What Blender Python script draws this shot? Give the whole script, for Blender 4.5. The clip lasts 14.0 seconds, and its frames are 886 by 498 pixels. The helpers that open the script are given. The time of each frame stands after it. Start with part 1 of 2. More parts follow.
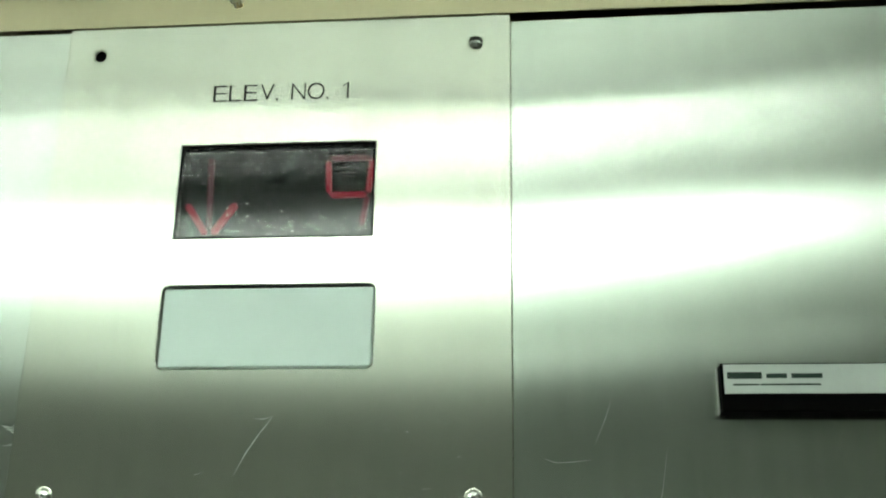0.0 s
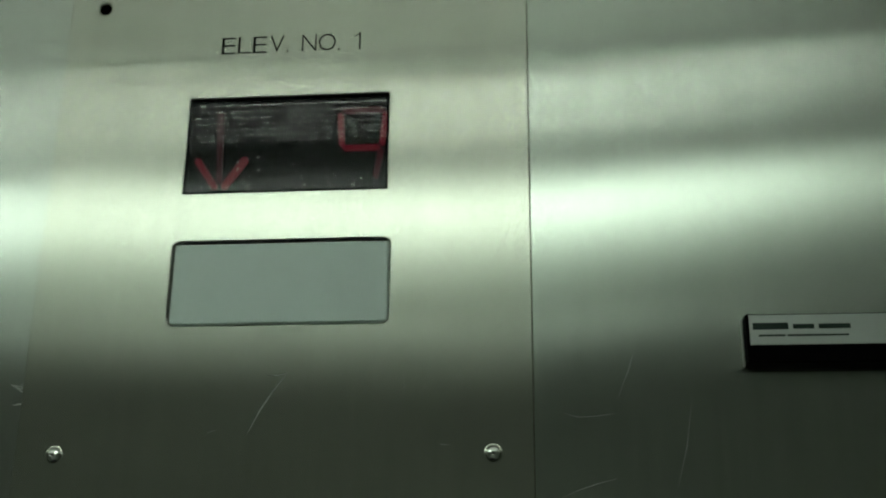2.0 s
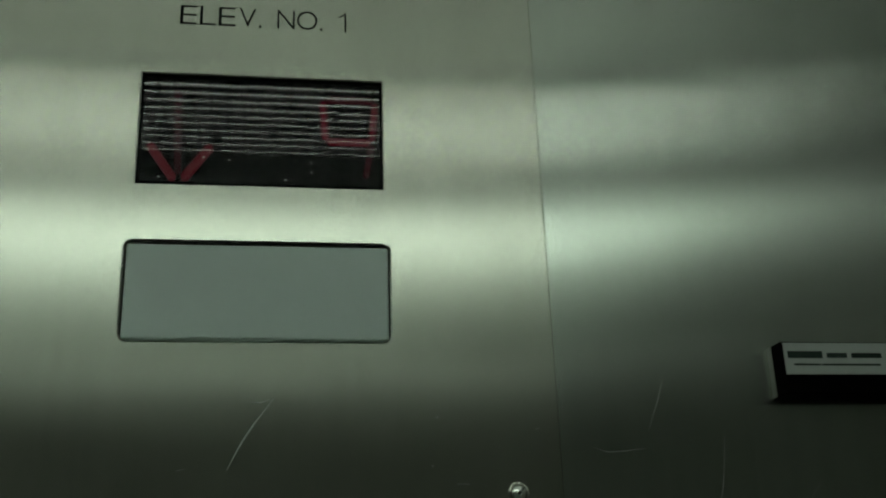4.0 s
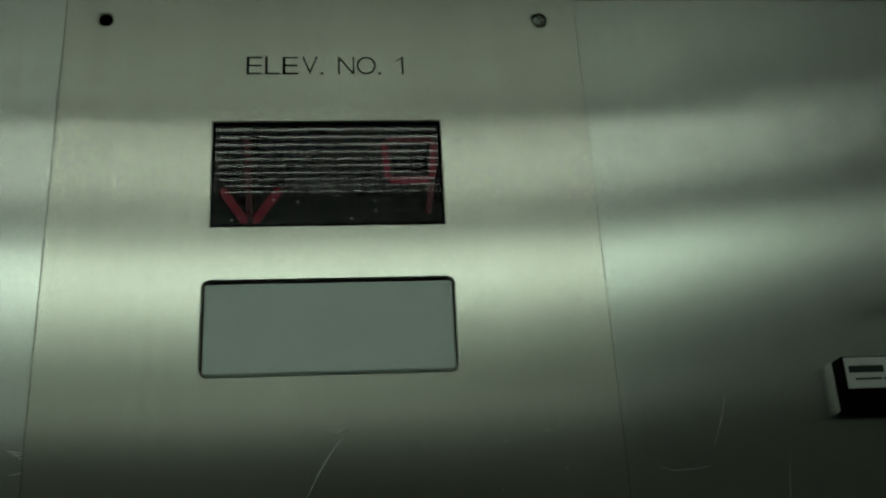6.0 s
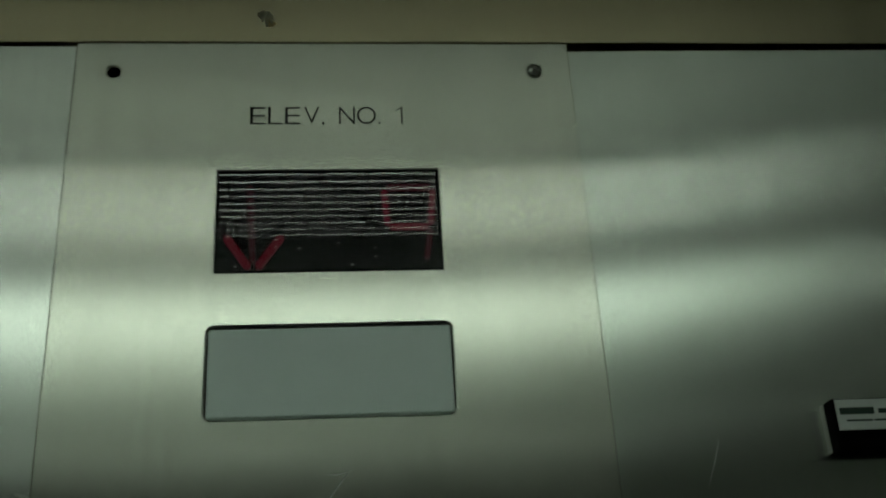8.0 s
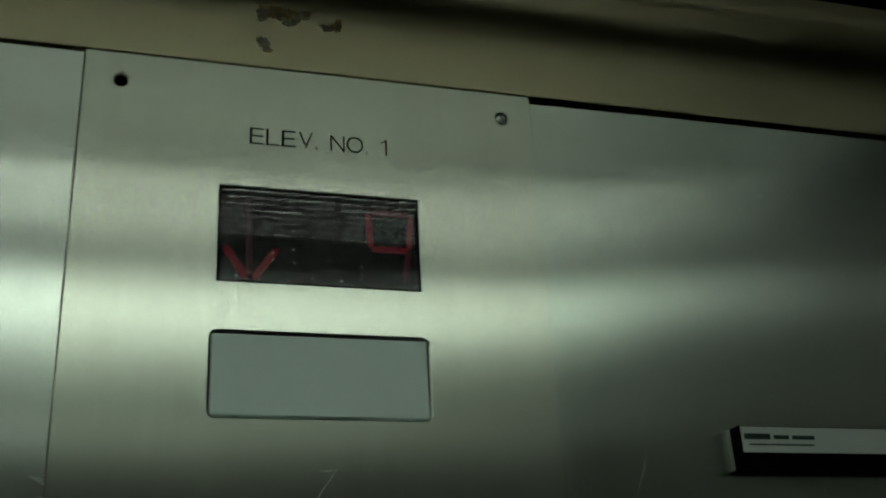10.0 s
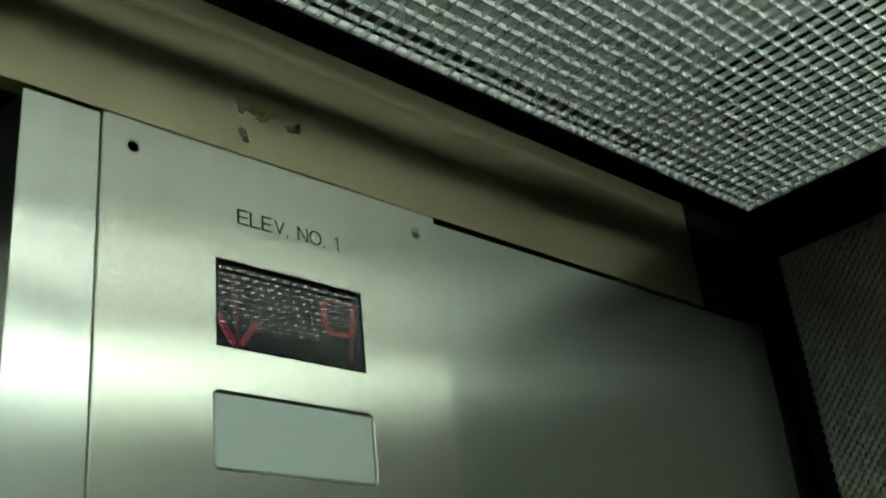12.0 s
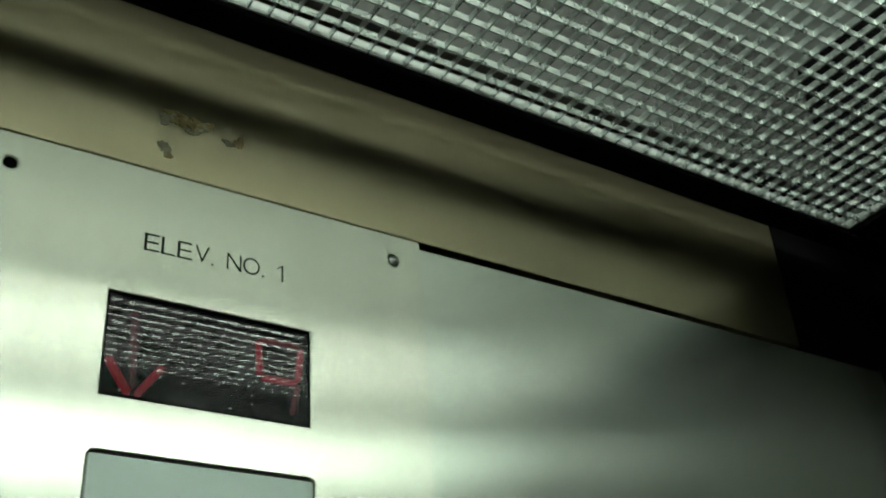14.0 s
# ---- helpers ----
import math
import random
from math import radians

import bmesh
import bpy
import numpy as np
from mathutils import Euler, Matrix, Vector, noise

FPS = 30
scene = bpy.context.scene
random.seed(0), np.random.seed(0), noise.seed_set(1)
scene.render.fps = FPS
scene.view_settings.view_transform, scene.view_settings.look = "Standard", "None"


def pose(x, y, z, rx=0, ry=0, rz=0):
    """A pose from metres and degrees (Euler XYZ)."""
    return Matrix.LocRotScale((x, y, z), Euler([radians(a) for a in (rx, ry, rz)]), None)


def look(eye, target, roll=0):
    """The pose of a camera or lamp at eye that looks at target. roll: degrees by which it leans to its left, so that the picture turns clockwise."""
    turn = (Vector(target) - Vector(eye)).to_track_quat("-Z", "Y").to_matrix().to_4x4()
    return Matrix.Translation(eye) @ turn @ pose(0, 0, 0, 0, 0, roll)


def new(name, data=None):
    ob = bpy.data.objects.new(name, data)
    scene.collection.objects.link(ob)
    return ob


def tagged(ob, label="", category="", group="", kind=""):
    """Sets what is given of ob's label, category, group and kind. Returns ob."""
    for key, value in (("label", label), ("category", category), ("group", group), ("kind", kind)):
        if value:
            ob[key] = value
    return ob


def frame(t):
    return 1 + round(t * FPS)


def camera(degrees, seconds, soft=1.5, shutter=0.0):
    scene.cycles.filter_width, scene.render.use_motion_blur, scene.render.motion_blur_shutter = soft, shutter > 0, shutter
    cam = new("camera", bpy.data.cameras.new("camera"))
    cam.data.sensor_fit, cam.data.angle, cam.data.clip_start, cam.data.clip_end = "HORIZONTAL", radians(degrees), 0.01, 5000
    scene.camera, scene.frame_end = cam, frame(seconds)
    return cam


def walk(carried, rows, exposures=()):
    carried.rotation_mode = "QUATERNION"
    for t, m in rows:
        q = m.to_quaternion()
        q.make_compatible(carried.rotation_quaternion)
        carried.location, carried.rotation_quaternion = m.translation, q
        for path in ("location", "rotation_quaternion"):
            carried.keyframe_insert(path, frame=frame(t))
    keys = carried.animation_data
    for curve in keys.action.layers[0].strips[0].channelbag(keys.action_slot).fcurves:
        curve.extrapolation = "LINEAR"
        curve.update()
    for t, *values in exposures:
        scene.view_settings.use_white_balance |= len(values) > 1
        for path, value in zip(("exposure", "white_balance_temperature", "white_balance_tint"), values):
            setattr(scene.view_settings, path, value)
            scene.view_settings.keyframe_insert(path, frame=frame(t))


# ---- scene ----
# The upper part of a lift's control panel, its header and louvred ceiling.
# x runs along the front wall, y into it (the wall's face is y = 0), z up from the floor.
cam = camera(44.9, 14.0, soft=2.0)
PATH = [
    (0, (0.136, -0.497, 1.83), (-0.052, 1.383, 2.486), 0.9),
    (0.5, (0.141, -0.491, 1.828), (-0.007, 1.397, 2.47), 0.0),
    (1, (0.14, -0.49, 1.825), (-0.043, 1.398, 2.459), -0.1),
    (1.5, (0.137, -0.489, 1.818), (-0.085, 1.391, 2.462), 1.0),
    (2, (0.127, -0.482, 1.821), (-0.063, 1.409, 2.443), 0.5),
    (2.2, (0.115, -0.481, 1.823), (-0.056, 1.41, 2.453), -0.7),
    (4.3, (-0.002, -0.413, 1.826), (0.315, 1.42, 2.559), -2.1),
    (4.5, (-0.006, -0.425, 1.826), (0.273, 1.406, 2.581), -1.8),
    (5, (0.001, -0.429, 1.823), (0.256, 1.4, 2.592), -1.4),
    (5.5, (0.005, -0.426, 1.821), (0.238, 1.406, 2.587), -2.7),
    (6, (0.005, -0.432, 1.82), (0.195, 1.407, 2.583), -3.2),
    (6.5, (0.005, -0.431, 1.818), (0.196, 1.404, 2.589), -3.0),
    (7, (0.005, -0.436, 1.82), (0.187, 1.4, 2.593), -2.5),
    (7.5, (0.005, -0.441, 1.82), (0.193, 1.372, 2.643), -3.1),
    (7.7, (0.007, -0.44, 1.818), (0.193, 1.37, 2.649), -3.3),
    (9.8, (-0.075, -0.502, 1.821), (0.398, 1.273, 2.611), -3.6),
    (10, (-0.09, -0.489, 1.814), (0.462, 1.261, 2.608), -3.3),
    (10.5, (-0.153, -0.428, 1.822), (0.619, 1.183, 2.72), -5.4),
    (11, (-0.223, -0.427, 1.823), (0.849, 1.03, 2.676), -7.4),
    (11.5, (-0.328, -0.461, 1.8), (0.896, 0.843, 2.696), -7.9),
    (12, (-0.34, -0.464, 1.8), (0.943, 0.808, 2.657), -6.4),
    (12.5, (-0.29, -0.445, 1.807), (0.962, 0.85, 2.676), -7.0),
    (13, (-0.209, -0.429, 1.808), (0.885, 0.956, 2.748), -3.2),
    (13.3, (-0.179, -0.435, 1.817), (0.862, 1.003, 2.738), -5.5),
    (13.5, (-0.171, -0.426, 1.811), (0.849, 0.994, 2.782), -5.9),
    (14, (-0.169, -0.437, 1.816), (0.817, 0.968, 2.842), -4.5),
]

EXPOSURES = [(0.0, 0.40), (0.5, -0.32), (1.0, -0.72), (1.5, -1.02), (2.2, -1.27), (4.3, -1.99), (7.7, -2.04), (10.0, -1.86), (11.0, -1.30), (12.0, -0.78), (14.0, -0.48)]
walk(cam, [(t, look(e, g, r)) for t, e, g, r in PATH], EXPOSURES)

world = bpy.data.worlds.new("world")
scene.world = world
world.use_nodes = True
world.node_tree.nodes["Background"].inputs[0].default_value = (0, 0, 0, 1)
TUBE_POWER = 16.8
TUBE_COLOUR = (0.86, 1.0, 0.85, 1)

# ---- sizes ----
HEAD = 2.1352           # underside of the header
PLATE_W = 0.2406        # control panel width
LOUVRE = 2.2125          # underside of the louvre
GRID_X, GRID_Y = 0.4665, -0.0505
SIDE = 0.545            # face of the side wall panel
LEFT, BACK, TOP = -1.20, -1.38, 2.37
PITCH = 0.0119         # louvre cell

# ---- materials ----


def material(name):
    m = bpy.data.materials.new(name)
    m.use_nodes = True
    t = m.node_tree
    return m, t, t.nodes["Principled BSDF"]


def node(t, kind, **values):
    n = t.nodes.new(kind)
    for k, v in values.items():
        n.inputs[k.replace("_", " ")].default_value = v
    return n


def ramp(t, source, a, b, lo=0.0, hi=1.0):
    n = t.nodes.new("ShaderNodeMapRange")
    n.inputs["From Min"].default_value, n.inputs["From Max"].default_value = lo, hi
    n.inputs["To Min"].default_value, n.inputs["To Max"].default_value = a, b
    t.links.new(source, n.inputs["Value"])
    return n.outputs["Result"]


def coords(t, scale):
    c = t.nodes.new("ShaderNodeTexCoord")
    m = t.nodes.new("ShaderNodeMapping")
    m.inputs["Scale"].default_value = scale
    t.links.new(c.outputs["Object"], m.inputs["Vector"])
    return m.outputs["Vector"]


def brushed(name, colour, rough, aniso=0.72, wave=0.0006, smudge=0.012, haze=0.23, haze_rough=0.42, streaks=0.04):
    """Steel with an upright brushed grain that spreads light sideways, a faint haze, smudges and a sheet that is not quite flat."""
    m, t, b = material(name)
    t.nodes.remove(b)
    streak = node(t, "ShaderNodeTexNoise", Scale=1.0, Detail=3.0)
    t.links.new(coords(t, (240, 240, 9.0)), streak.inputs["Vector"])
    cloud = node(t, "ShaderNodeTexNoise", Scale=14.0, Detail=3.0, Roughness=0.5)
    t.links.new(coords(t, (1, 1, 0.6)), cloud.inputs["Vector"])
    mix = t.nodes.new("ShaderNodeMix")
    mix.data_type = "RGBA"
    mix.inputs["A"].default_value = (*[c * (1 - streaks) for c in colour], 1)
    mix.inputs["B"].default_value = (*[min(1, c * (1 + streaks)) for c in colour], 1)
    t.links.new(ramp(t, streak.outputs["Fac"], 0, 1, 0.3, 0.7), mix.inputs["Factor"])
    across = t.nodes.new("ShaderNodeCombineXYZ")
    across.inputs[0].default_value = 1.0
    warp = node(t, "ShaderNodeTexNoise", Scale=1.0, Detail=1.0)
    t.links.new(coords(t, (4.5, 4.5, 3.0)), warp.inputs["Vector"])
    bump = node(t, "ShaderNodeBump", Strength=1.0, Distance=wave)
    t.links.new(warp.outputs["Fac"], bump.inputs["Height"])
    sharp = node(t, "ShaderNodeBsdfAnisotropic", Anisotropy=-aniso)
    soft = node(t, "ShaderNodeBsdfAnisotropic", Anisotropy=-0.35, Roughness=haze_rough)
    for p in (sharp, soft):
        t.links.new(across.outputs[0], p.inputs["Tangent"])
        t.links.new(mix.outputs["Result"], p.inputs["Color"])
        t.links.new(bump.outputs["Normal"], p.inputs["Normal"])
    t.links.new(ramp(t, cloud.outputs["Fac"], rough - smudge, rough + smudge, 0.1, 0.9), sharp.inputs["Roughness"])
    both = t.nodes.new("ShaderNodeMixShader")
    t.links.new(ramp(t, cloud.outputs["Fac"], haze * 0.97, haze * 1.03, 0.1, 0.9), both.inputs[0])
    t.links.new(sharp.outputs[0], both.inputs[1])
    t.links.new(soft.outputs[0], both.inputs[2])
    t.links.new(both.outputs[0], t.nodes["Material Output"].inputs["Surface"])
    return m


def plain(name, colour, rough=0.5, metal=0.0, vary=0.15, scale=40.0, relief=0.0):
    m, t, b = material(name)
    n = node(t, "ShaderNodeTexNoise", Scale=scale, Detail=5.0, Roughness=0.6)
    t.links.new(coords(t, (1, 1, 1)), n.inputs["Vector"])
    mix = t.nodes.new("ShaderNodeMix")
    mix.data_type = "RGBA"
    mix.inputs["A"].default_value = (*[c * (1 - vary) for c in colour], 1)
    mix.inputs["B"].default_value = (*[min(1, c * (1 + vary)) for c in colour], 1)
    t.links.new(ramp(t, n.outputs["Fac"], 0, 1, 0.3, 0.7), mix.inputs["Factor"])
    t.links.new(mix.outputs["Result"], b.inputs["Base Color"])
    t.links.new(ramp(t, n.outputs["Fac"], max(0.02, rough - 0.08), rough + 0.08, 0.3, 0.7), b.inputs["Roughness"])
    b.inputs["Metallic"].default_value = metal
    if relief:
        bump = node(t, "ShaderNodeBump", Strength=0.6, Distance=relief)
        t.links.new(n.outputs["Fac"], bump.inputs["Height"])
        t.links.new(bump.outputs["Normal"], b.inputs["Normal"])
    if max(colour) < 0.02:
        b.inputs["Specular IOR Level"].default_value = 0.03
    return m


def glowing(name, colour, strength):
    m, t, b = material(name)
    b.inputs["Base Color"].default_value = (*[c * 0.1 for c in colour[:3]], 1)
    b.inputs["Emission Color"].default_value = (*colour[:3], 1)
    b.inputs["Emission Strength"].default_value = strength
    return m


def tinted_glass(name):
    """Smoke-tinted pane; its pale reflected veil is put in as a thin diffuse mix."""
    m, t, b = material(name)
    b.inputs["Base Color"].default_value = (0.50, 0.44, 0.47, 1)
    b.inputs["IOR"].default_value = 1.42
    b.inputs["Transmission Weight"].default_value = 1.0
    n = node(t, "ShaderNodeTexNoise", Scale=220.0, Detail=3.0)
    t.links.new(coords(t, (1, 1, 1)), n.inputs["Vector"])
    t.links.new(ramp(t, n.outputs["Fac"], 0.003, 0.010, 0.35, 0.7), b.inputs["Roughness"])
    veil = node(t, "ShaderNodeBsdfDiffuse", Color=(0.62, 0.70, 0.74, 1))
    cover = t.nodes.new("ShaderNodeMixShader")
    d = node(t, "ShaderNodeTexNoise", Scale=45.0, Detail=4.0)
    t.links.new(coords(t, (1, 1, 1)), d.inputs["Vector"])
    t.links.new(ramp(t, d.outputs["Fac"], 0.002, 0.016, 0.3, 0.75), cover.inputs[0])
    t.links.new(b.outputs[0], cover.inputs[1])
    t.links.new(veil.outputs[0], cover.inputs[2])
    out = [x for x in t.nodes if x.type == "OUTPUT_MATERIAL"][0]
    t.links.new(cover.outputs[0], out.inputs["Surface"])
    return m


STEEL = brushed("brushed_steel_plate", (0.70, 0.70, 0.62), 0.25, aniso=0.78)
STEEL_WALL = brushed("brushed_steel_wall", (0.65, 0.68, 0.62), 0.21, aniso=0.745, wave=0.0009)
STEEL_JAMB = brushed("brushed_steel_jamb", (0.68, 0.70, 0.65), 0.20, aniso=0.7)
STEEL_HEADER = brushed("bronze_toned_steel", (0.66, 0.58, 0.39), 0.25, aniso=0.1, streaks=0.01, wave=0.0003, haze=0.3, haze_rough=0.5)
STEEL_DOOR = brushed("brushed_steel_door", (0.50, 0.52, 0.48), 0.26)
CHROME = plain("polished_steel", (0.82, 0.83, 0.79), 0.15, 1.0, 0.05)
BLACK = plain("black_paint", (0.008, 0.008, 0.008), 0.55, 0.0, 0.3)
BLACK_PLASTIC = plain("black_plastic", (0.003, 0.003, 0.003), 0.7, 0.0, 0.3)
DARK_GAP = plain("dark_void", (0.006, 0.006, 0.006), 0.8)
INK = plain("engraver_paint", (0.012, 0.012, 0.012), 0.6)
ACRYLIC = plain("white_acrylic", (0.83, 0.95, 0.92), 0.32, 0.0, 0.03, 12.0)
LABEL = plain("silver_label", (0.62, 0.66, 0.63), 0.45, 0.0, 0.05, 60.0)
GREY_INK = plain("grey_ink", (0.05, 0.07, 0.06), 0.032)
SCRATCH = plain("scratched_metal", (0.50, 0.52, 0.47), 0.5, 0.35, 0.2, 200.0)
DUST = plain("dust", (0.55, 0.57, 0.55), 0.8)
RESIDUE = plain("old_glue", (0.42, 0.31, 0.15), 0.75, 0.0, 0.5, 160.0, 0.0004)
PALE_RESIDUE = plain("pale_glue", (0.55, 0.50, 0.36), 0.65, 0.0, 0.4, 200.0, 0.0003)
LOUVRE_SILVER = plain("silvered_louvre_plastic", (0.69, 0.72, 0.71), 0.30, 1.0, 0.06, 90.0)
EMBOSSED = plain("embossed_dark_steel", (0.36, 0.37, 0.33), 0.36, 0.8, 0.15, 25.0)
GREY_WALL = plain("grey_laminate", (0.45, 0.48, 0.44), 0.4, 0.0, 0.08, 6.0)
CANOPY = plain("canopy_paint", (0.54, 0.56, 0.54), 0.6, 0.0, 0.1, 8.0)
UPSTAND = plain("upstand_paint", (0.10, 0.10, 0.095), 0.6, 0.0, 0.1, 12.0)
LINER = plain("liner_paint", (0.48, 0.50, 0.49), 0.5, 0.0, 0.05, 20.0)
FLOOR = plain("rubber_floor", (0.05, 0.05, 0.05), 0.7, 0.0, 0.3, 60.0, 0.0006)
TUBE = glowing("lit_tube", TUBE_COLOUR, TUBE_POWER)
# weaker glow for an added, unseen fill tube at the back
TUBE_FILL = glowing("fill_tube", TUBE_COLOUR, TUBE_POWER * 0.45)
RED = glowing("lit_red_segment", (1.0, 0.012, 0.09), 0.24)
RED_DIM = glowing("dim_red_segment", (1.0, 0.012, 0.09), 0.06)
RED_FAINT = glowing("faint_red_segment", (1.0, 0.012, 0.09), 0.025)
PANE = tinted_glass("display_filter")

# ---- mesh helpers ----


def mesh_object(name, bm, mat, smooth=False):
    bmesh.ops.recalc_face_normals(bm, faces=bm.faces[:])
    me = bpy.data.meshes.new(name)
    bm.to_mesh(me)
    bm.free()
    me.materials.append(mat)
    for p in me.polygons:
        p.use_smooth = smooth
    return new(name, me)


def part(name, bm, mat, parent, label="", smooth=False):
    ob = mesh_object(name, bm, mat, smooth)
    ob.parent = parent
    return tagged(ob, label)


def thing(name, label, category, at=(0, 0, 0), group="", kind=""):
    ob = new(name)
    ob.location = at
    ob.empty_display_size = 0.05
    return tagged(ob, label, category, group, kind)


def box(x0, x1, y0, y1, z0, z1, bevel=0.0, seg=2, bm=None):
    own = bmesh.new()
    bmesh.ops.create_cube(own, size=1.0)
    for v in own.verts:
        v.co = Vector(((x0 + x1) / 2 + v.co.x * (x1 - x0), (y0 + y1) / 2 + v.co.y * (y1 - y0), (z0 + z1) / 2 + v.co.z * (z1 - z0)))
    if bevel:
        bmesh.ops.bevel(own, geom=own.edges[:], offset=bevel, segments=seg, profile=0.5, affect="EDGES")
    if bm is None:
        return own
    me = bpy.data.meshes.new("tmp")
    own.to_mesh(me)
    own.free()
    bm.from_mesh(me)
    bpy.data.meshes.remove(me)
    return bm


def loop_rect(x0, x1, z0, z1, r=0.0, n=6):
    """A closed outline in the x-z plane with rounded corners."""
    if r <= 0:
        return [(x0, z0), (x1, z0), (x1, z1), (x0, z1)]
    pts = []
    for cx, cz, a0 in ((x1 - r, z0 + r, -90), (x1 - r, z1 - r, 0), (x0 + r, z1 - r, 90), (x0 + r, z0 + r, 180)):
        for i in range(n + 1):
            a = radians(a0 + 90 * i / n)
            pts.append((cx + r * math.cos(a), cz + r * math.sin(a)))
    return pts


def loop_circle(x, z, r, n=20):
    return [(x + r * math.cos(2 * math.pi * i / n), z + r * math.sin(2 * math.pi * i / n)) for i in range(n)]


def sheet(loops, y_front, y_back, chamfer=0.0007):
    """A flat sheet with openings: the first outline is its rim, the others go through it. Rims are slightly eased."""
    bm = bmesh.new()
    rings = []
    for i, loop in enumerate(loops):
        cx = sum(p[0] for p in loop) / len(loop)
        cz = sum(p[1] for p in loop) / len(loop)
        sign = -1 if i == 0 else 1
        cut = chamfer * (0.75 if i == 0 else 1.0)
        ease = []
        for x, z in loop:
            dx, dz = x - cx, z - cz
            ease.append((x + sign * math.copysign(min(cut, abs(dx)), dx), z + sign * math.copysign(min(cut, abs(dz)), dz)))
        front = [bm.verts.new((x, y_front, z)) for x, z in ease]
        mid = [bm.verts.new((x, y_front + cut, z)) for x, z in loop]
        back = [bm.verts.new((x, y_back, z)) for x, z in loop]
        n = len(loop)
        for k in range(n):
            j = (k + 1) % n
            bm.faces.new((front[k], front[j], mid[j], mid[k]))
            bm.faces.new((mid[k], mid[j], back[j], back[k]))
        rings.append([bm.edges.get((front[k], front[(k + 1) % n])) for k in range(n)])
    bmesh.ops.triangle_fill(bm, use_beauty=True, use_dissolve=False, edges=[e for r in rings for e in r])
    return bm


def dome(x, y, z, r, h, rings=5, n=20, pit=0.0):
    """A button head on the plane y, bulging towards the room, with a socket of radius pit."""
    bm = bmesh.new()
    prev = None
    for i in range(rings + 1):
        a = math.pi / 2 * i / rings
        rr, hh = r * math.cos(a), h * math.sin(a)
        if rr <= pit:
            rr = pit
        ring = [bm.verts.new((x + rr * math.cos(2 * math.pi * k / n), y - hh, z + rr * math.sin(2 * math.pi * k / n))) for k in range(n)]
        if prev:
            for k in range(n):
                bm.faces.new((prev[k], prev[(k + 1) % n], ring[(k + 1) % n], ring[k]))
        prev = ring
        if rr <= pit + 1e-9:
            break
    inner = [bm.verts.new((v.co.x, y - 0.0004, v.co.z)) for v in prev]
    for k in range(n):
        bm.faces.new((prev[k], prev[(k + 1) % n], inner[(k + 1) % n], inner[k]))
    bm.faces.new(inner)
    return bm


def strokes(points, width, y, thick=0.00012):
    """A thin upstanding line along points (x, z), tapering at its ends."""
    bm = bmesh.new()
    n = len(points)
    rows = []
    for i, (x, z) in enumerate(points):
        a, b = points[max(0, i - 1)], points[min(n - 1, i + 1)]
        d = Vector((b[0] - a[0], b[1] - a[1])).normalized()
        w = width * (0.25 if i in (0, n - 1) else 1.0) / 2
        nx, nz = -d.y * w, d.x * w
        rows.append([bm.verts.new((x + nx, y, z + nz)), bm.verts.new((x, y - thick, z)), bm.verts.new((x - nx, y, z - nz))])
    for p, q in zip(rows, rows[1:]):
        bm.faces.new((p[0], q[0], q[1], p[1]))
        bm.faces.new((p[1], q[1], q[2], p[2]))
    return bm


def blotch(x, z, rx, rz, y, seed, thick=0.0003, n=26):
    """An irregular thin patch of residue on the plane y."""
    rnd = random.Random(seed)
    ph = [rnd.uniform(0, 6.28) for _ in range(4)]
    bm = bmesh.new()
    c = bm.verts.new((x, y - thick, z))
    rim, mid = [], []
    for k in range(n):
        a = 2 * math.pi * k / n
        r = 1 + 0.22 * math.sin(2 * a + ph[0]) + 0.20 * math.sin(3 * a + ph[1]) + 0.14 * math.sin(7 * a + ph[2]) + rnd.uniform(-0.12, 0.12)
        rim.append(bm.verts.new((x + rx * r * math.cos(a), y, z + rz * r * math.sin(a))))
        mid.append(bm.verts.new((x + rx * r * 0.8 * math.cos(a), y - thick * rnd.uniform(0.6, 1.3), z + rz * r * 0.8 * math.sin(a))))
    for k in range(n):
        j = (k + 1) % n
        bm.faces.new((rim[k], rim[j], mid[j], mid[k]))
        bm.faces.new((mid[k], mid[j], c))
    return bm


def lettering(text, x0, x1, z0, z1, y, thin=0.0):
    """Built-in font, laid on the plane y and fitted between x0..x1 and z0..z1."""
    cu = bpy.data.curves.new("lettering", "FONT")
    cu.body, cu.size, cu.extrude, cu.offset = text, 1.0, 0.004, -thin
    cu.space_character = 1.12
    tmp = bpy.data.objects.new("tmp", cu)
    me = bpy.data.meshes.new_from_object(tmp)
    bpy.data.objects.remove(tmp)
    bm = bmesh.new()
    bm.from_mesh(me)
    bpy.data.meshes.remove(me)
    xs, ys = [v.co.x for v in bm.verts], [v.co.y for v in bm.verts]
    ax, bx, ay, by = min(xs), max(xs), min(ys), max(ys)
    for v in bm.verts:
        v.co = Vector((x0 + (v.co.x - ax) / (bx - ax) * (x1 - x0), y - v.co.z * 0.02, z0 + (v.co.y - ay) / (by - ay) * (z1 - z0)))
    return bm


# ---- the car's shell ----
def shell(name, dims, mat, label, category):
    return tagged(mesh_object(name, box(*dims), mat), label, category, kind="structure")


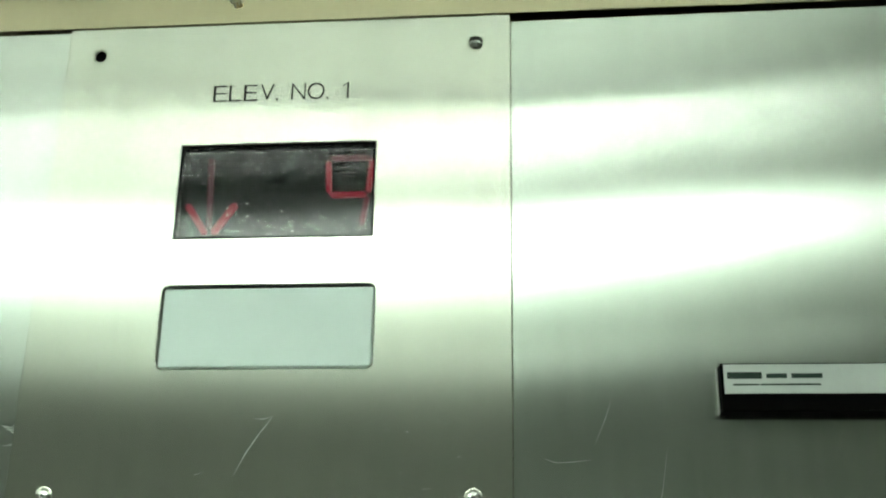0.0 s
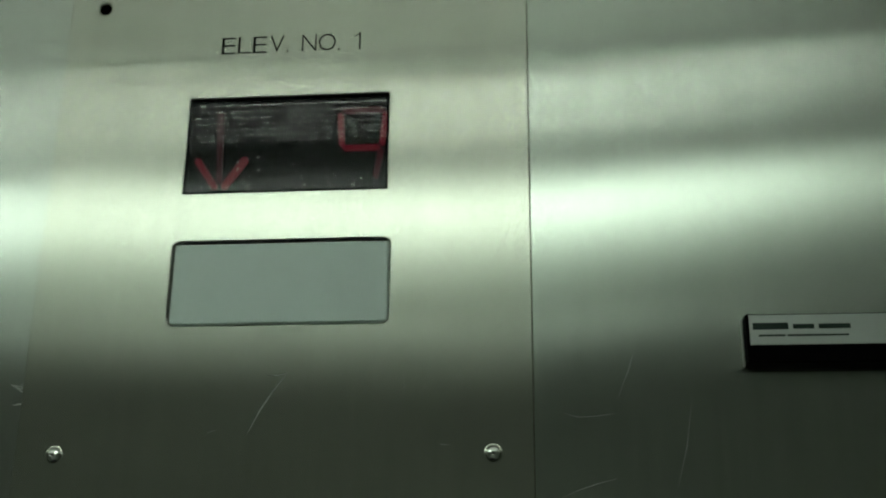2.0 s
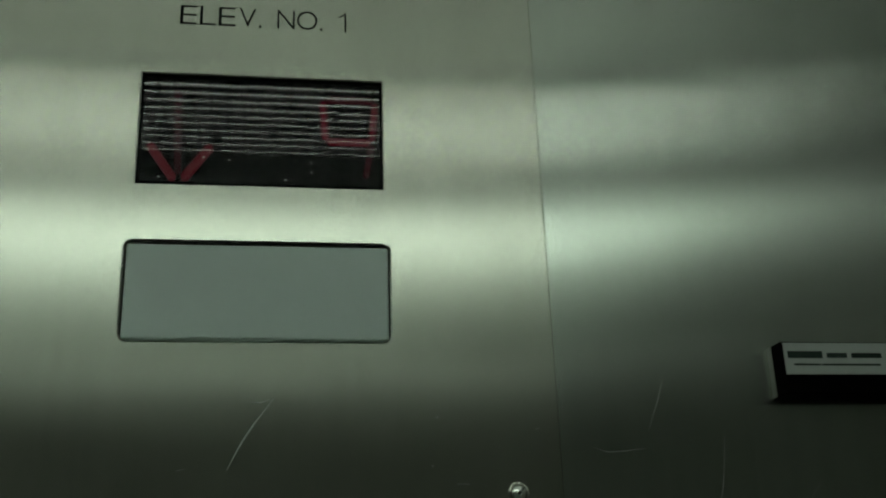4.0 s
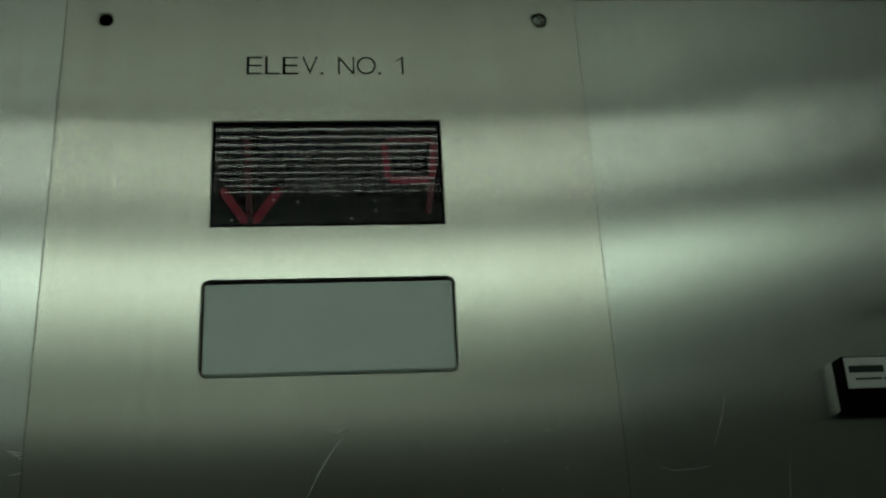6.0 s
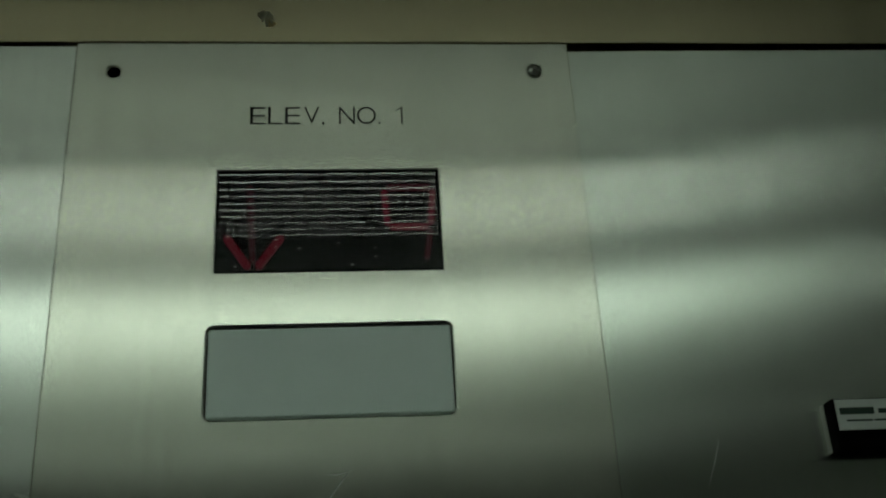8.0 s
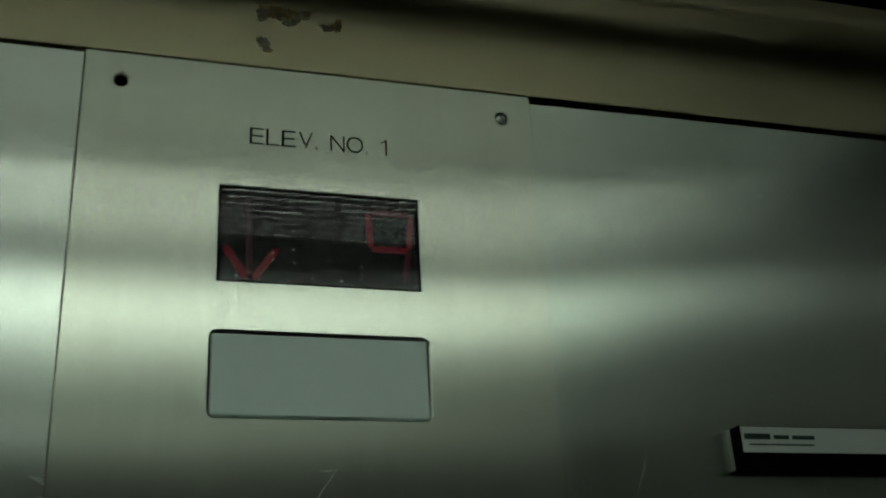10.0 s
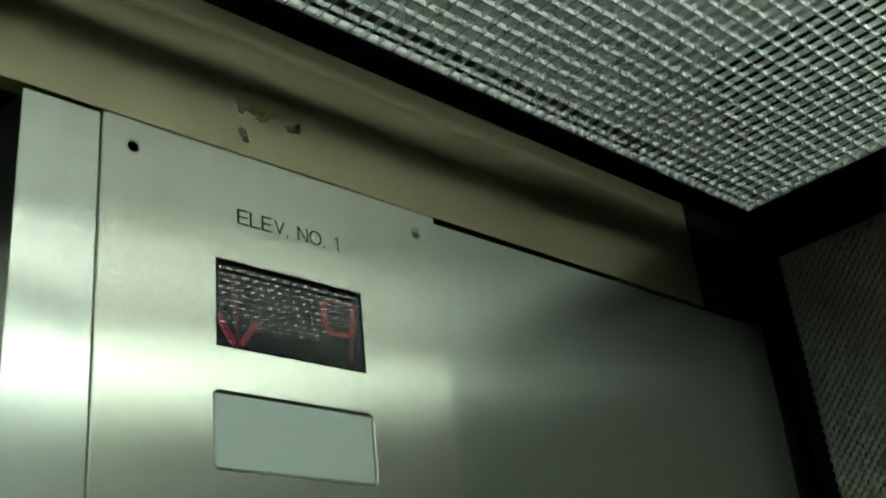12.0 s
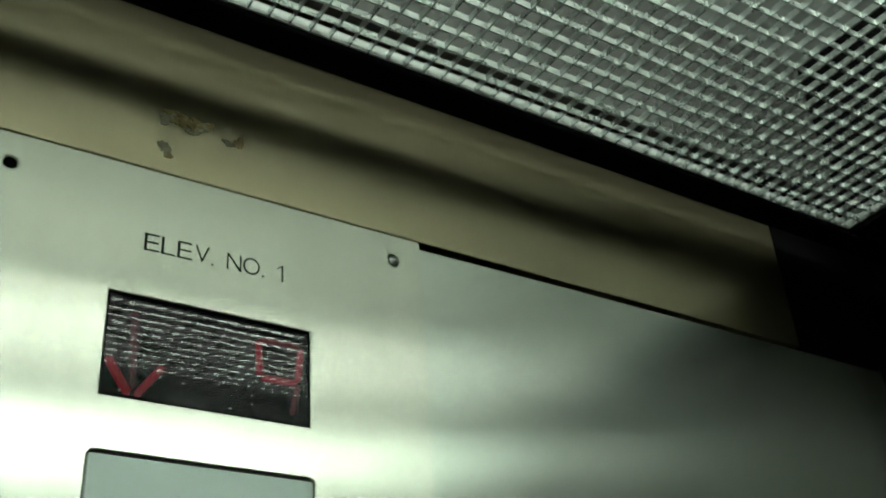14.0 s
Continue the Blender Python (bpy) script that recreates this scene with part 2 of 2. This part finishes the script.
shell("floor", (LEFT - 0.06, 0.70, BACK - 0.06, 0.30, -0.05, 0.0), FLOOR, "dark studded rubber lift floor", "floor")
shell("ceiling", (LEFT - 0.06, 0.70, BACK - 0.06, 0.30, TOP, TOP + 0.05), CANOPY, "pale grey painted canopy above the louvres", "ceiling")
shell("wall_west", (LEFT - 0.06, LEFT, BACK - 0.06, 0.30, 0.0, TOP), EMBOSSED, "dark embossed steel car wall", "wall")
shell("wall_south", (LEFT, 0.62, BACK - 0.06, BACK, 0.0, TOP), GREY_WALL, "grey laminate rear wall of the car", "wall")
wall_east = shell("wall_east", (SIDE + 0.02, SIDE + 0.08, BACK, 0.30, 0.0, TOP), BLACK, "black painted side wall behind embossed panel", "wall")
shell("wall_north", (-0.160, SIDE + 0.02, 0.040, 0.075, 0.0, TOP), DARK_GAP, "dark backing behind the steel front panels", "wall")

# side wall lining: a raised sheet with rows of staggered dimples
part("embossed_panel", box(SIDE, SIDE + 0.012, BACK + 0.01, -0.017, 0.08, 2.196, 0.0012), EMBOSSED, wall_east, "dark steel panel with pressed dimples")


def dimples():
    """A pressed skin of dimples on a diagonal lattice, laid on the side panel where the camera passes."""
    verts, faces = [], []
    pitch = 0.0086
    half = pitch / 2
    face, pit = SIDE - 0.0034, SIDE - 0.0003
    outer = ((half, 0), (half / 2, half / 2), (0, half), (-half / 2, half / 2), (-half, 0), (-half / 2, -half / 2), (0, -half), (half / 2, -half / 2))
    row, z = 0, 1.78
    while z < 2.190:
        y = -0.0210 - (half if row % 2 else 0)
        while y > -0.50:
            base = len(verts)
            for dy, dz in outer:
                verts.append((face, y + dy, z + dz))
            for rad, x in ((0.36 * pitch, face + 0.0002), (0.33 * pitch, pit)):
                for k in range(8):
                    a = math.pi / 4 * k
                    verts.append((x, y + rad * math.cos(a), z + rad * math.sin(a)))
            for i in range(2):
                for k in range(8):
                    j = (k + 1) % 8
                    faces.append((base + 8 * i + k, base + 8 * i + j, base + 8 * i + 8 + j, base + 8 * i + 8 + k))
            faces.append(tuple(base + 16 + k for k in range(8)))
            y -= pitch
        z += half
        row += 1
    me = bpy.data.meshes.new("dimples")
    me.from_pydata(verts, [], faces)
    me.materials.append(EMBOSSED)
    ob = new("dimples", me)
    ob.parent = wall_east
    return tagged(ob, "small dimples pressed into dark steel", kind="stuff")


dimples()
part("edge_trim", box(SIDE - 0.0056, SIDE, -0.0300, -0.0170, 0.08, 2.196, 0.0006), BLACK, wall_east, "black edge trim")
shell("corner_post", (0.5312, SIDE + 0.02, -0.002, 0.014, 0.0, TOP), BLACK, "black corner trim between steel panels", "trim")

# car door, recessed behind the jamb
door = thing("door_1", "closed brushed steel car door in its recess", "door", (-0.62, 0.085, 0), kind="structure")
for x0, x1 in ((-1.10, -0.621), (-0.617, -0.13)):
    b = part("door_leaf", box(x0, x1, 0.085, 0.115, 0.01, HEAD + 0.03, 0.002), STEEL_DOOR, None)
    b.parent = door
    b.matrix_parent_inverse = Matrix.Translation(door.location).inverted()
shell("wall_north_return", (LEFT, -1.07, 0.0, 0.06, 0.0, HEAD - 0.002), STEEL_WALL, "brushed steel return panel beside the door", "wall")
shell("wall_shaft", (LEFT, 0.62, 0.24, 0.30, 0.0, TOP), DARK_GAP, "dark shaft wall behind the car door", "wall")

# header over door and panels
header = tagged(mesh_object("header_panel", box(LEFT, 0.445, 0.0, 0.012, HEAD, TOP, 0.0006), STEEL_HEADER),
                "bronze-toned brushed steel header over the panels", "header panel", kind="structure")
for i, (x, z, rx, rz, m) in enumerate((
        (-0.030, 2.1500, 0.0034, 0.0048, PALE_RESIDUE), (-0.028, 2.1465, 0.0020, 0.0024, RESIDUE),
        (0.004, 2.1650, 0.0040, 0.0020, PALE_RESIDUE), (0.010, 2.1670, 0.0030, 0.0044, RESIDUE))):
    part("glue_residue", blotch(x, z, rx, rz, 0.0, 40 + i), m, header, "brown crusted glue residue")
crust = random.Random(17)
for i in range(16):
    x, z = -0.020 + crust.gauss(0, 0.0062), 2.1693 + crust.gauss(0, 0.0022)
    r = crust.uniform(0.0014, 0.0034)
    part("glue_residue", blotch(x, z, r * 1.3, r, 0.0, 140 + i, 0.00025 + 0.00002 * i, 16), RESIDUE if i % 3 else PALE_RESIDUE, header, "brown crusted glue residue")

# added black block: the dark reflection at the header's end, put in as colour
shell("corner_shade_block", (0.4455, 0.531, -0.001, 0.012, HEAD, TOP), BLACK, "black block standing in for the dark corner beside the header", "trim")

# jamb strip beside the door opening
jamb = tagged(mesh_object("jamb_strip", box(-0.1635, -0.1204, 0.0, 0.075, 0.0, HEAD - 0.0018, 0.0009, 3), STEEL_JAMB),
              "bright brushed steel jamb strip at the door opening", "door jamb", kind="structure")

# steel panel between the control panel and the corner, slightly twisted so that its top leans in towards the corner


def twisted_panel(x0, x1, z0, z1, thick, pivot=2.0, nx=28, nz=16):
    bm = bmesh.new()
    front, back = [], []
    for i in range(nx + 1):
        x = x0 + (x1 - x0) * i / nx
        lean = 0.018 * (1 - math.exp(-(x - x0) / 0.13))
        col = [(x, -lean * (z - pivot), z) for z in (z0 + (z1 - z0) * k / nz for k in range(nz + 1))]
        front.append([bm.verts.new(p) for p in col])
        back.append([bm.verts.new((p[0], p[1] + thick, p[2])) for p in col])
    for i in range(nx):
        for k in range(nz):
            bm.faces.new((front[i][k], front[i + 1][k], front[i + 1][k + 1], front[i][k + 1]))
            bm.faces.new((back[i][k], back[i][k + 1], back[i + 1][k + 1], back[i + 1][k]))
        for k in (0, nz):
            bm.faces.new((front[i][k], front[i + 1][k], back[i + 1][k], back[i][k]))
    for i in (0, nx):
        for k in range(nz):
            bm.faces.new((front[i][k], front[i][k + 1], back[i][k + 1], back[i][k]))
    return bm


ret = tagged(mesh_object("return_panel", twisted_panel(0.1204, 0.531, 1.10, 2.13, 0.010), STEEL_WALL, True),
             "scratched brushed steel front return panel", "wall panel", kind="structure")
ret.data.set_sharp_from_angle(angle=radians(30))
shell("lower_return_panel", (0.1204, 0.531, 0.006, 0.016, 0.0, 1.0985), STEEL_WALL, "brushed steel lower front return panel", "wall panel")
for pts, w in (([(0.134, 1.901), (0.140, 1.899), (0.148, 1.8995), (0.156, 1.9005)], 0.0006),
               ([(0.132, 1.864), (0.139, 1.867), (0.148, 1.870), (0.156, 1.872)], 0.0006),
               ([(0.166, 1.929), (0.163, 1.920), (0.158, 1.908)], 0.0006),
               ([(0.190, 1.905), (0.187, 1.886), (0.182, 1.868)], 0.0005),
               ([(0.229, 1.886), (0.224, 1.880)], 0.0006), ([(0.268, 1.915), (0.266, 1.905)], 0.0005),
               ([(0.128, 1.962), (0.131, 1.964)], 0.0009), ([(0.128, 1.952), (0.129, 1.948)], 0.0006),
               ([(0.212, 1.963), (0.216, 1.964)], 0.0009), ([(0.244, 1.961), (0.248, 1.9625)], 0.0010)):
    part("scratch", strokes(pts, w * 0.55, -0.0001), SCRATCH, ret, "fine bright scratch")

# ---- control panel ----
cop = thing("lift_control_panel", "brushed steel lift control panel with display and lamp lens", "control panel", (0, 0, HEAD))


def cop_part(name, bm, mat, label="", smooth=False, parent=None):
    ob = part(name, bm, mat, parent or cop, label, smooth)
    if parent is None:
        ob.matrix_parent_inverse = Matrix.Translation(cop.location).inverted()
    return ob


PY = -0.0017            # face of the plate
WIN = (-0.051, 0.051, 2.011, 2.062)
LENS = (-0.053, 0.053, 1.944, 1.985)
plate = cop_part("face_plate", sheet([
    loop_rect(-PLATE_W / 2, PLATE_W / 2, 0.9, HEAD - 0.0015),
    loop_rect(*WIN), loop_rect(LENS[0] - 0.0004, LENS[1] + 0.0004, LENS[2] - 0.0004, LENS[3] + 0.0004, r=0.004), loop_circle(-0.102, 2.117, 0.0031)], PY, 0.0015), STEEL, "brushed steel face plate")

# display: a dark well behind a filter pane, with lit segments at its back
well = bmesh.new()
box(-0.060, 0.060, 0.030, 0.032, 2.000, 2.073, bm=well)
cop_part("display_back", well, BLACK_PLASTIC, "black display board")
for dims in ((-0.0615, -0.0600, 0.0016, 0.032, 2.000, 2.073), (0.0600, 0.0615, 0.0016, 0.032, 2.000, 2.073),
             (-0.0615, 0.0615, 0.0016, 0.032, 1.9985, 2.000), (-0.0615, 0.0615, 0.0016, 0.032, 2.073, 2.0745)):
    cop_part("display_side", box(*dims), BLACK_PLASTIC)
for dims in ((WIN[0], WIN[0] + 0.0008, WIN[2], WIN[3]), (WIN[1] - 0.0009, WIN[1], WIN[2], WIN[3]),
             (WIN[0] + 0.0009, WIN[1] - 0.0009, WIN[2], WIN[2] + 0.0007), (WIN[0] + 0.0009, WIN[1] - 0.0009, WIN[3] - 0.0009, WIN[3])):
    cop_part("gasket", box(dims[0], dims[1], PY + 0.0005, 0.0014, dims[2], dims[3]), BLACK_PLASTIC, "thin black gasket")
pane = cop_part("display_pane", box(WIN[0] + 0.0009, WIN[1] - 0.0009, PY + 0.0008, PY + 0.0024, WIN[2] + 0.0007, WIN[3] - 0.0009), PANE,
                "dark glossy filter pane")
SEG_Y = 0.0040


def segment(x0, z0, x1, z1, w, mat, name):
    """A lit bar with pointed ends between two points of the display."""
    d = Vector((x1 - x0, z1 - z0))
    u = d.normalized()
    n = Vector((-u.y, u.x)) * w / 2
    e = u * w * 0.45
    pts = [(x0, z0), (x0 + e.x + n.x, z0 + e.y + n.y), (x1 - e.x + n.x, z1 - e.y + n.y), (x1, z1), (x1 - e.x - n.x, z1 - e.y - n.y), (x0 + e.x - n.x, z0 + e.y - n.y)]
    bm = bmesh.new()
    f = bm.faces.new([bm.verts.new((x, SEG_Y, z)) for x, z in pts])
    ext = bmesh.ops.extrude_face_region(bm, geom=[f])
    for v in ext["geom"]:
        if isinstance(v, bmesh.types.BMVert):
            v.co.y += 0.002
    return cop_part(name, bm, mat)


for a in ((-0.0475, 2.0318, -0.0362, 2.0150), (-0.0213, 2.0318, -0.0330, 2.0150)):
    segment(*a, 0.0034, RED, "arrow_barb")
segment(-0.0366, 2.0575, -0.0348, 2.0180, 0.0026, RED_FAINT, "arrow_shaft")
for a, m in (((0.0265, 2.0557, 0.0480, 2.0557), RED_DIM), ((0.0256, 2.0546, 0.0268, 2.0362), RED), ((0.0486, 2.0546, 0.0470, 2.0362), RED),
             ((0.0274, 2.0352, 0.0462, 2.0352), RED), ((0.0468, 2.0342, 0.0442, 2.0185), RED_DIM)):
    segment(*a, 0.0026, m, "digit_segment")

# lamp lens, set back in its rounded opening
cop_part("lamp_lens", box(LENS[0] + 0.0003, LENS[1] - 0.0003, -0.0012, 0.008, LENS[2] + 0.0003, LENS[3] - 0.0006, 0.0011, 3), ACRYLIC,
         "milky white acrylic lamp lens")
cop_part("lens_surround", box(LENS[0] - 0.004, LENS[1] + 0.004, 0.004, 0.006, LENS[2] - 0.004, LENS[3] + 0.004), BLACK_PLASTIC, "dark surround behind the lens")

LZ0, LZ1, LY = 2.0872, 2.0966, PY - 0.00005
for ch, x0, x1 in (("E", -0.0369, -0.0296), ("L", -0.0284, -0.0217), ("E", -0.0204, -0.0132), ("V", -0.0114, -0.0043), ("N", 0.0052, 0.0127), ("O", 0.0138, 0.0227)):
    cop_part("letter", lettering(ch, x0, x1, LZ0, LZ1, LY, 0.017), INK, "thin black engraved letter")
for x in (-0.0028, 0.0240):
    cop_part("full_stop", lettering(".", x, x + 0.0009, LZ0 - 0.0003, LZ0 + 0.0011, LY), INK, "thin black engraved full stop")
one = lettering("1", 0.0348, 0.0356, LZ0 - 0.0002, LZ1, LY)
flag = strokes([(0.0352, LZ1 - 0.0002), (0.0335, LZ1 - 0.0016), (0.0320, LZ1 - 0.0026)], 0.0007, LY, 0.0001)
tmp_mesh = bpy.data.meshes.new("tmp")
flag.to_mesh(tmp_mesh)
one.from_mesh(tmp_mesh)
cop_part("numeral", one, INK, "thin black engraved numeral")
for x, z in ((0.102, 2.117), (-0.101, 1.883), (0.102, 1.883)):
    s = cop_part("screw", dome(x, PY, z, 0.0034, 0.0021, pit=0.0009), CHROME, "polished button-head screw", True)
    part("washer_ring", dome(x, PY, z, 0.0044, 0.0003, 2, pit=0.0034), STEEL, s, smooth=True)
# near-black block behind the opening stands in for the shade inside the hole
cop_part("screw_hole", box(-0.106, -0.098, 0.0018, 0.004, 2.113, 2.121), DARK_GAP, "empty screw hole, its shade put in as a near-black block")
for pts, w in (([(-0.003, 1.9195), (0.002, 1.9190), (0.0068, 1.9203)], 0.0005), ([(0.0068, 1.9203), (0.000, 1.911), (-0.005, 1.903), (-0.010, 1.893)], 0.0007),
               ([(-0.029, 1.893), (-0.025, 1.894)], 0.0010), ([(0.078, 1.887), (0.083, 1.8868)], 0.0007),
               ([(0.090, 1.931), (0.091, 1.934)], 0.0008), ([(0.096, 1.928), (0.098, 1.9275)], 0.0008), ([(0.093, 1.919), (0.0955, 1.9195)], 0.0008),
               ([(0.088, 1.917), (0.090, 1.917)], 0.0006), ([(0.094, 2.008), (0.094, 2.0115)], 0.0008), ([(0.104, 2.009), (0.106, 2.007)], 0.0009),
               ([(0.080, 2.012), (0.081, 2.0135)], 0.0007), ([(-0.066, 1.958), (-0.065, 1.960)], 0.0007), ([(-0.056, 1.994), (-0.055, 1.9935)], 0.0006),
               ([(0.077, 1.976), (0.079, 1.979)], 0.0007), ([(-0.095, 2.093), (-0.092, 2.092)], 0.0007), ([(0.110, 1.908), (0.112, 1.9085)], 0.0006)):
    cop_part("scratch", strokes(pts, w, PY - 0.0001), SCRATCH, "fine bright scratch")

# dust on the pane and scuffs round the plate
for i, (x, z, d) in enumerate(((-0.0140, 2.0295, 0.0005), (-0.0242, 2.0270, 0.0004), (-0.0240, 2.0235, 0.0004), (0.0040, 2.0250, 0.0004),
                               (0.0205, 2.0225, 0.0004), (0.0208, 2.0180, 0.0004), (-0.0135, 2.0225, 0.0005), (0.0100, 2.0140, 0.0005),
                               (-0.0420, 2.0140, 0.0005), (0.0310, 2.0470, 0.0003), (-0.0380, 2.0410, 0.0004))):
    cop_part("dust_speck", blotch(x, z, d, d * 0.8, PY + 0.0008, 90 + i, 0.0002, 8), DUST, "pale dust speck")
rnd = random.Random(5)
for i in range(26):
    x, z = rnd.uniform(0.060, 0.116), rnd.uniform(1.885, 2.015)
    a = rnd.uniform(0, math.pi)
    d = rnd.uniform(0.0006, 0.0016)
    cop_part("nick", strokes([(x, z), (x + d * math.cos(a) * 0.5, z + d * math.sin(a) * 0.5), (x + d * math.cos(a), z + d * math.sin(a))], 0.0005, PY - 0.0001), SCRATCH, "tiny bright nick")
for i in range(9):
    x, z = rnd.uniform(-0.128, -0.1225), rnd.uniform(1.905, 1.918)
    part("scuff", strokes([(x, z), (x + 0.002, z + rnd.uniform(-0.001, 0.001)), (x + 0.004, z + rnd.uniform(-0.002, 0.001))], 0.0006, -0.0001), SCRATCH, jamb, "bright scuff")

# ---- black display bar with a printed label, on the return panel ----
bar = thing("display_bar", "black plastic display bar with silver printed label", "display bar", (0.214, 0, 1.931))


def bar_part(name, bm, mat, label=""):
    ob = part(name, bm, mat, bar, label)
    ob.matrix_parent_inverse = Matrix.Translation(bar.location).inverted()
    return ob


bar_part("housing", box(0.2145, 0.40, -0.0105, 0.0016, 1.9205, 1.9425, 0.0006), BLACK_PLASTIC, "black plastic housing")
bar_part("mounting_edge", box(0.2139, 0.2144, -0.0030, 0.0016, 1.9208, 1.9422, 0.0003), EMBOSSED, "dull metal mounting edge")
bar_part("label_strip", box(0.2158, 0.3985, -0.0111, -0.0105, 1.9285, 1.9418), LABEL, "silver label strip")
for x0, x1, z0, z1 in ((0.2172, 0.2325, 1.9352, 1.9382), (0.2345, 0.2435, 1.9354, 1.9375), (0.2455, 0.2590, 1.9354, 1.9375), (0.2195, 0.2310, 1.9321, 1.9329), (0.2318, 0.2580, 1.9321, 1.9329)):
    bar_part("print_bar", box(x0, x1, -0.01125, -0.0111, z0, z1), GREY_INK)

# ---- louvred light ceiling ----
light = thing("louvred_ceiling_light", "black framed silver egg-crate louvre ceiling light", "ceiling light", (0, -0.6, LOUVRE))


def light_part(name, bm, mat, label="", smooth=False):
    ob = part(name, bm, mat, light, label, smooth)
    ob.matrix_parent_inverse = Matrix.Translation(light.location).inverted()
    return ob


GX0, GY0 = -1.10, BACK + 0.06
FW, FT, FB = 0.0205, LOUVRE + 0.009, LOUVRE - 0.004
light_part("frame_bar", box(GX0 - FW, SIDE + 0.015, GRID_Y, GRID_Y + FW, FB, FT, 0.0015), BLACK, "black ceiling frame bar")
light_part("frame_bar", box(GX0 - FW, GRID_X + 0.045, GY0 - FW, GY0, FB, FT, 0.0015), BLACK, "black ceiling frame bar")
light_part("frame_bar", box(GRID_X, GRID_X + 0.045, GY0, GRID_Y, FB, FT, 0.0015), BLACK, "black ceiling frame bar")
light_part("frame_bar", box(GX0 - FW, GX0, GY0, GRID_Y, FB, FT, 0.0015), BLACK, "black ceiling frame bar")
# black cover strips closing the ceiling against the side walls
light_part("edge_cover", box(GRID_X + 0.0455, SIDE + 0.015, GY0, GRID_Y - 0.001, FB + 0.004, FB + 0.008), BLACK, "black cover strip")


light_part("liner", box(GX0, GRID_X, GRID_Y - 0.0008, GRID_Y, LOUVRE + 0.0003, FT - 0.001), LINER, "white inner liner")
light_part("liner", box(GRID_X - 0.0008, GRID_X, GY0, GRID_Y - 0.0008, LOUVRE + 0.0003, FT - 0.001), LINER, "white inner liner")
# upstand that closes the side of the light box to the canopy
light_part("upstand", box(GX0 - FW, SIDE + 0.015, GRID_Y + 0.004, GRID_Y + 0.010, FT + 0.020, TOP), UPSTAND, "dark grey light-box upstand")
light_part("upstand", box(GRID_X + 0.004, GRID_X + 0.010, GY0, GRID_Y + 0.004, FT, TOP), BLACK, "black light-box upstand")


def louvre():
    """Crossing thin blades, of even thickness, as one moulded sheet."""
    verts, faces = [], []

    def blade(a, b, along_x):
        base = len(verts)
        w0, w1, z0, z1 = 0.00045, 0.00045, LOUVRE, LOUVRE + 0.0045
        for s in (a, b):
            for off, z in ((-w0, z0), (w0, z0), (w1, z1), (-w1, z1)):
                verts.append((s[0], s[1] + off, z) if along_x else (s[0] + off, s[1], z))
        for q in ((0, 1, 2, 3), (7, 6, 5, 4), (0, 4, 5, 1), (1, 5, 6, 2), (2, 6, 7, 3), (3, 7, 4, 0)):
            faces.append(tuple(base + i for i in q))

    x = GRID_X - PITCH
    while x > GX0:
        blade((x, GY0), (x, GRID_Y), False)
        x -= PITCH
    y = GRID_Y - PITCH
    while y > GY0:
        blade((GX0, y), (GRID_X, y), True)
        y -= PITCH
    me = bpy.data.meshes.new("louvre")
    me.from_pydata(verts, [], faces)
    me.materials.append(LOUVRE_SILVER)
    ob = new("louvre", me)
    ob.parent = light
    ob.matrix_parent_inverse = Matrix.Translation(light.location).inverted()
    return tagged(ob, "silvered plastic egg-crate louvre", kind="stuff")


louvre()


def tube(y, mat, z=2.2730, r=0.019):
    bm = bmesh.new()
    bmesh.ops.create_cone(bm, cap_ends=True, segments=16, radius1=r, radius2=r, depth=1.36,
                          matrix=Matrix.Translation((-0.29, y, z)) @ Matrix.Rotation(radians(90), 4, "Y"))
    return light_part("fluorescent_tube", bm, mat, "lit fluorescent tube", True)


tube(-0.424, TUBE)
tube(-0.477, TUBE)
# added fill: no known tube here, it lifts the reflections low on the panels
tube(-0.950, TUBE_FILL)
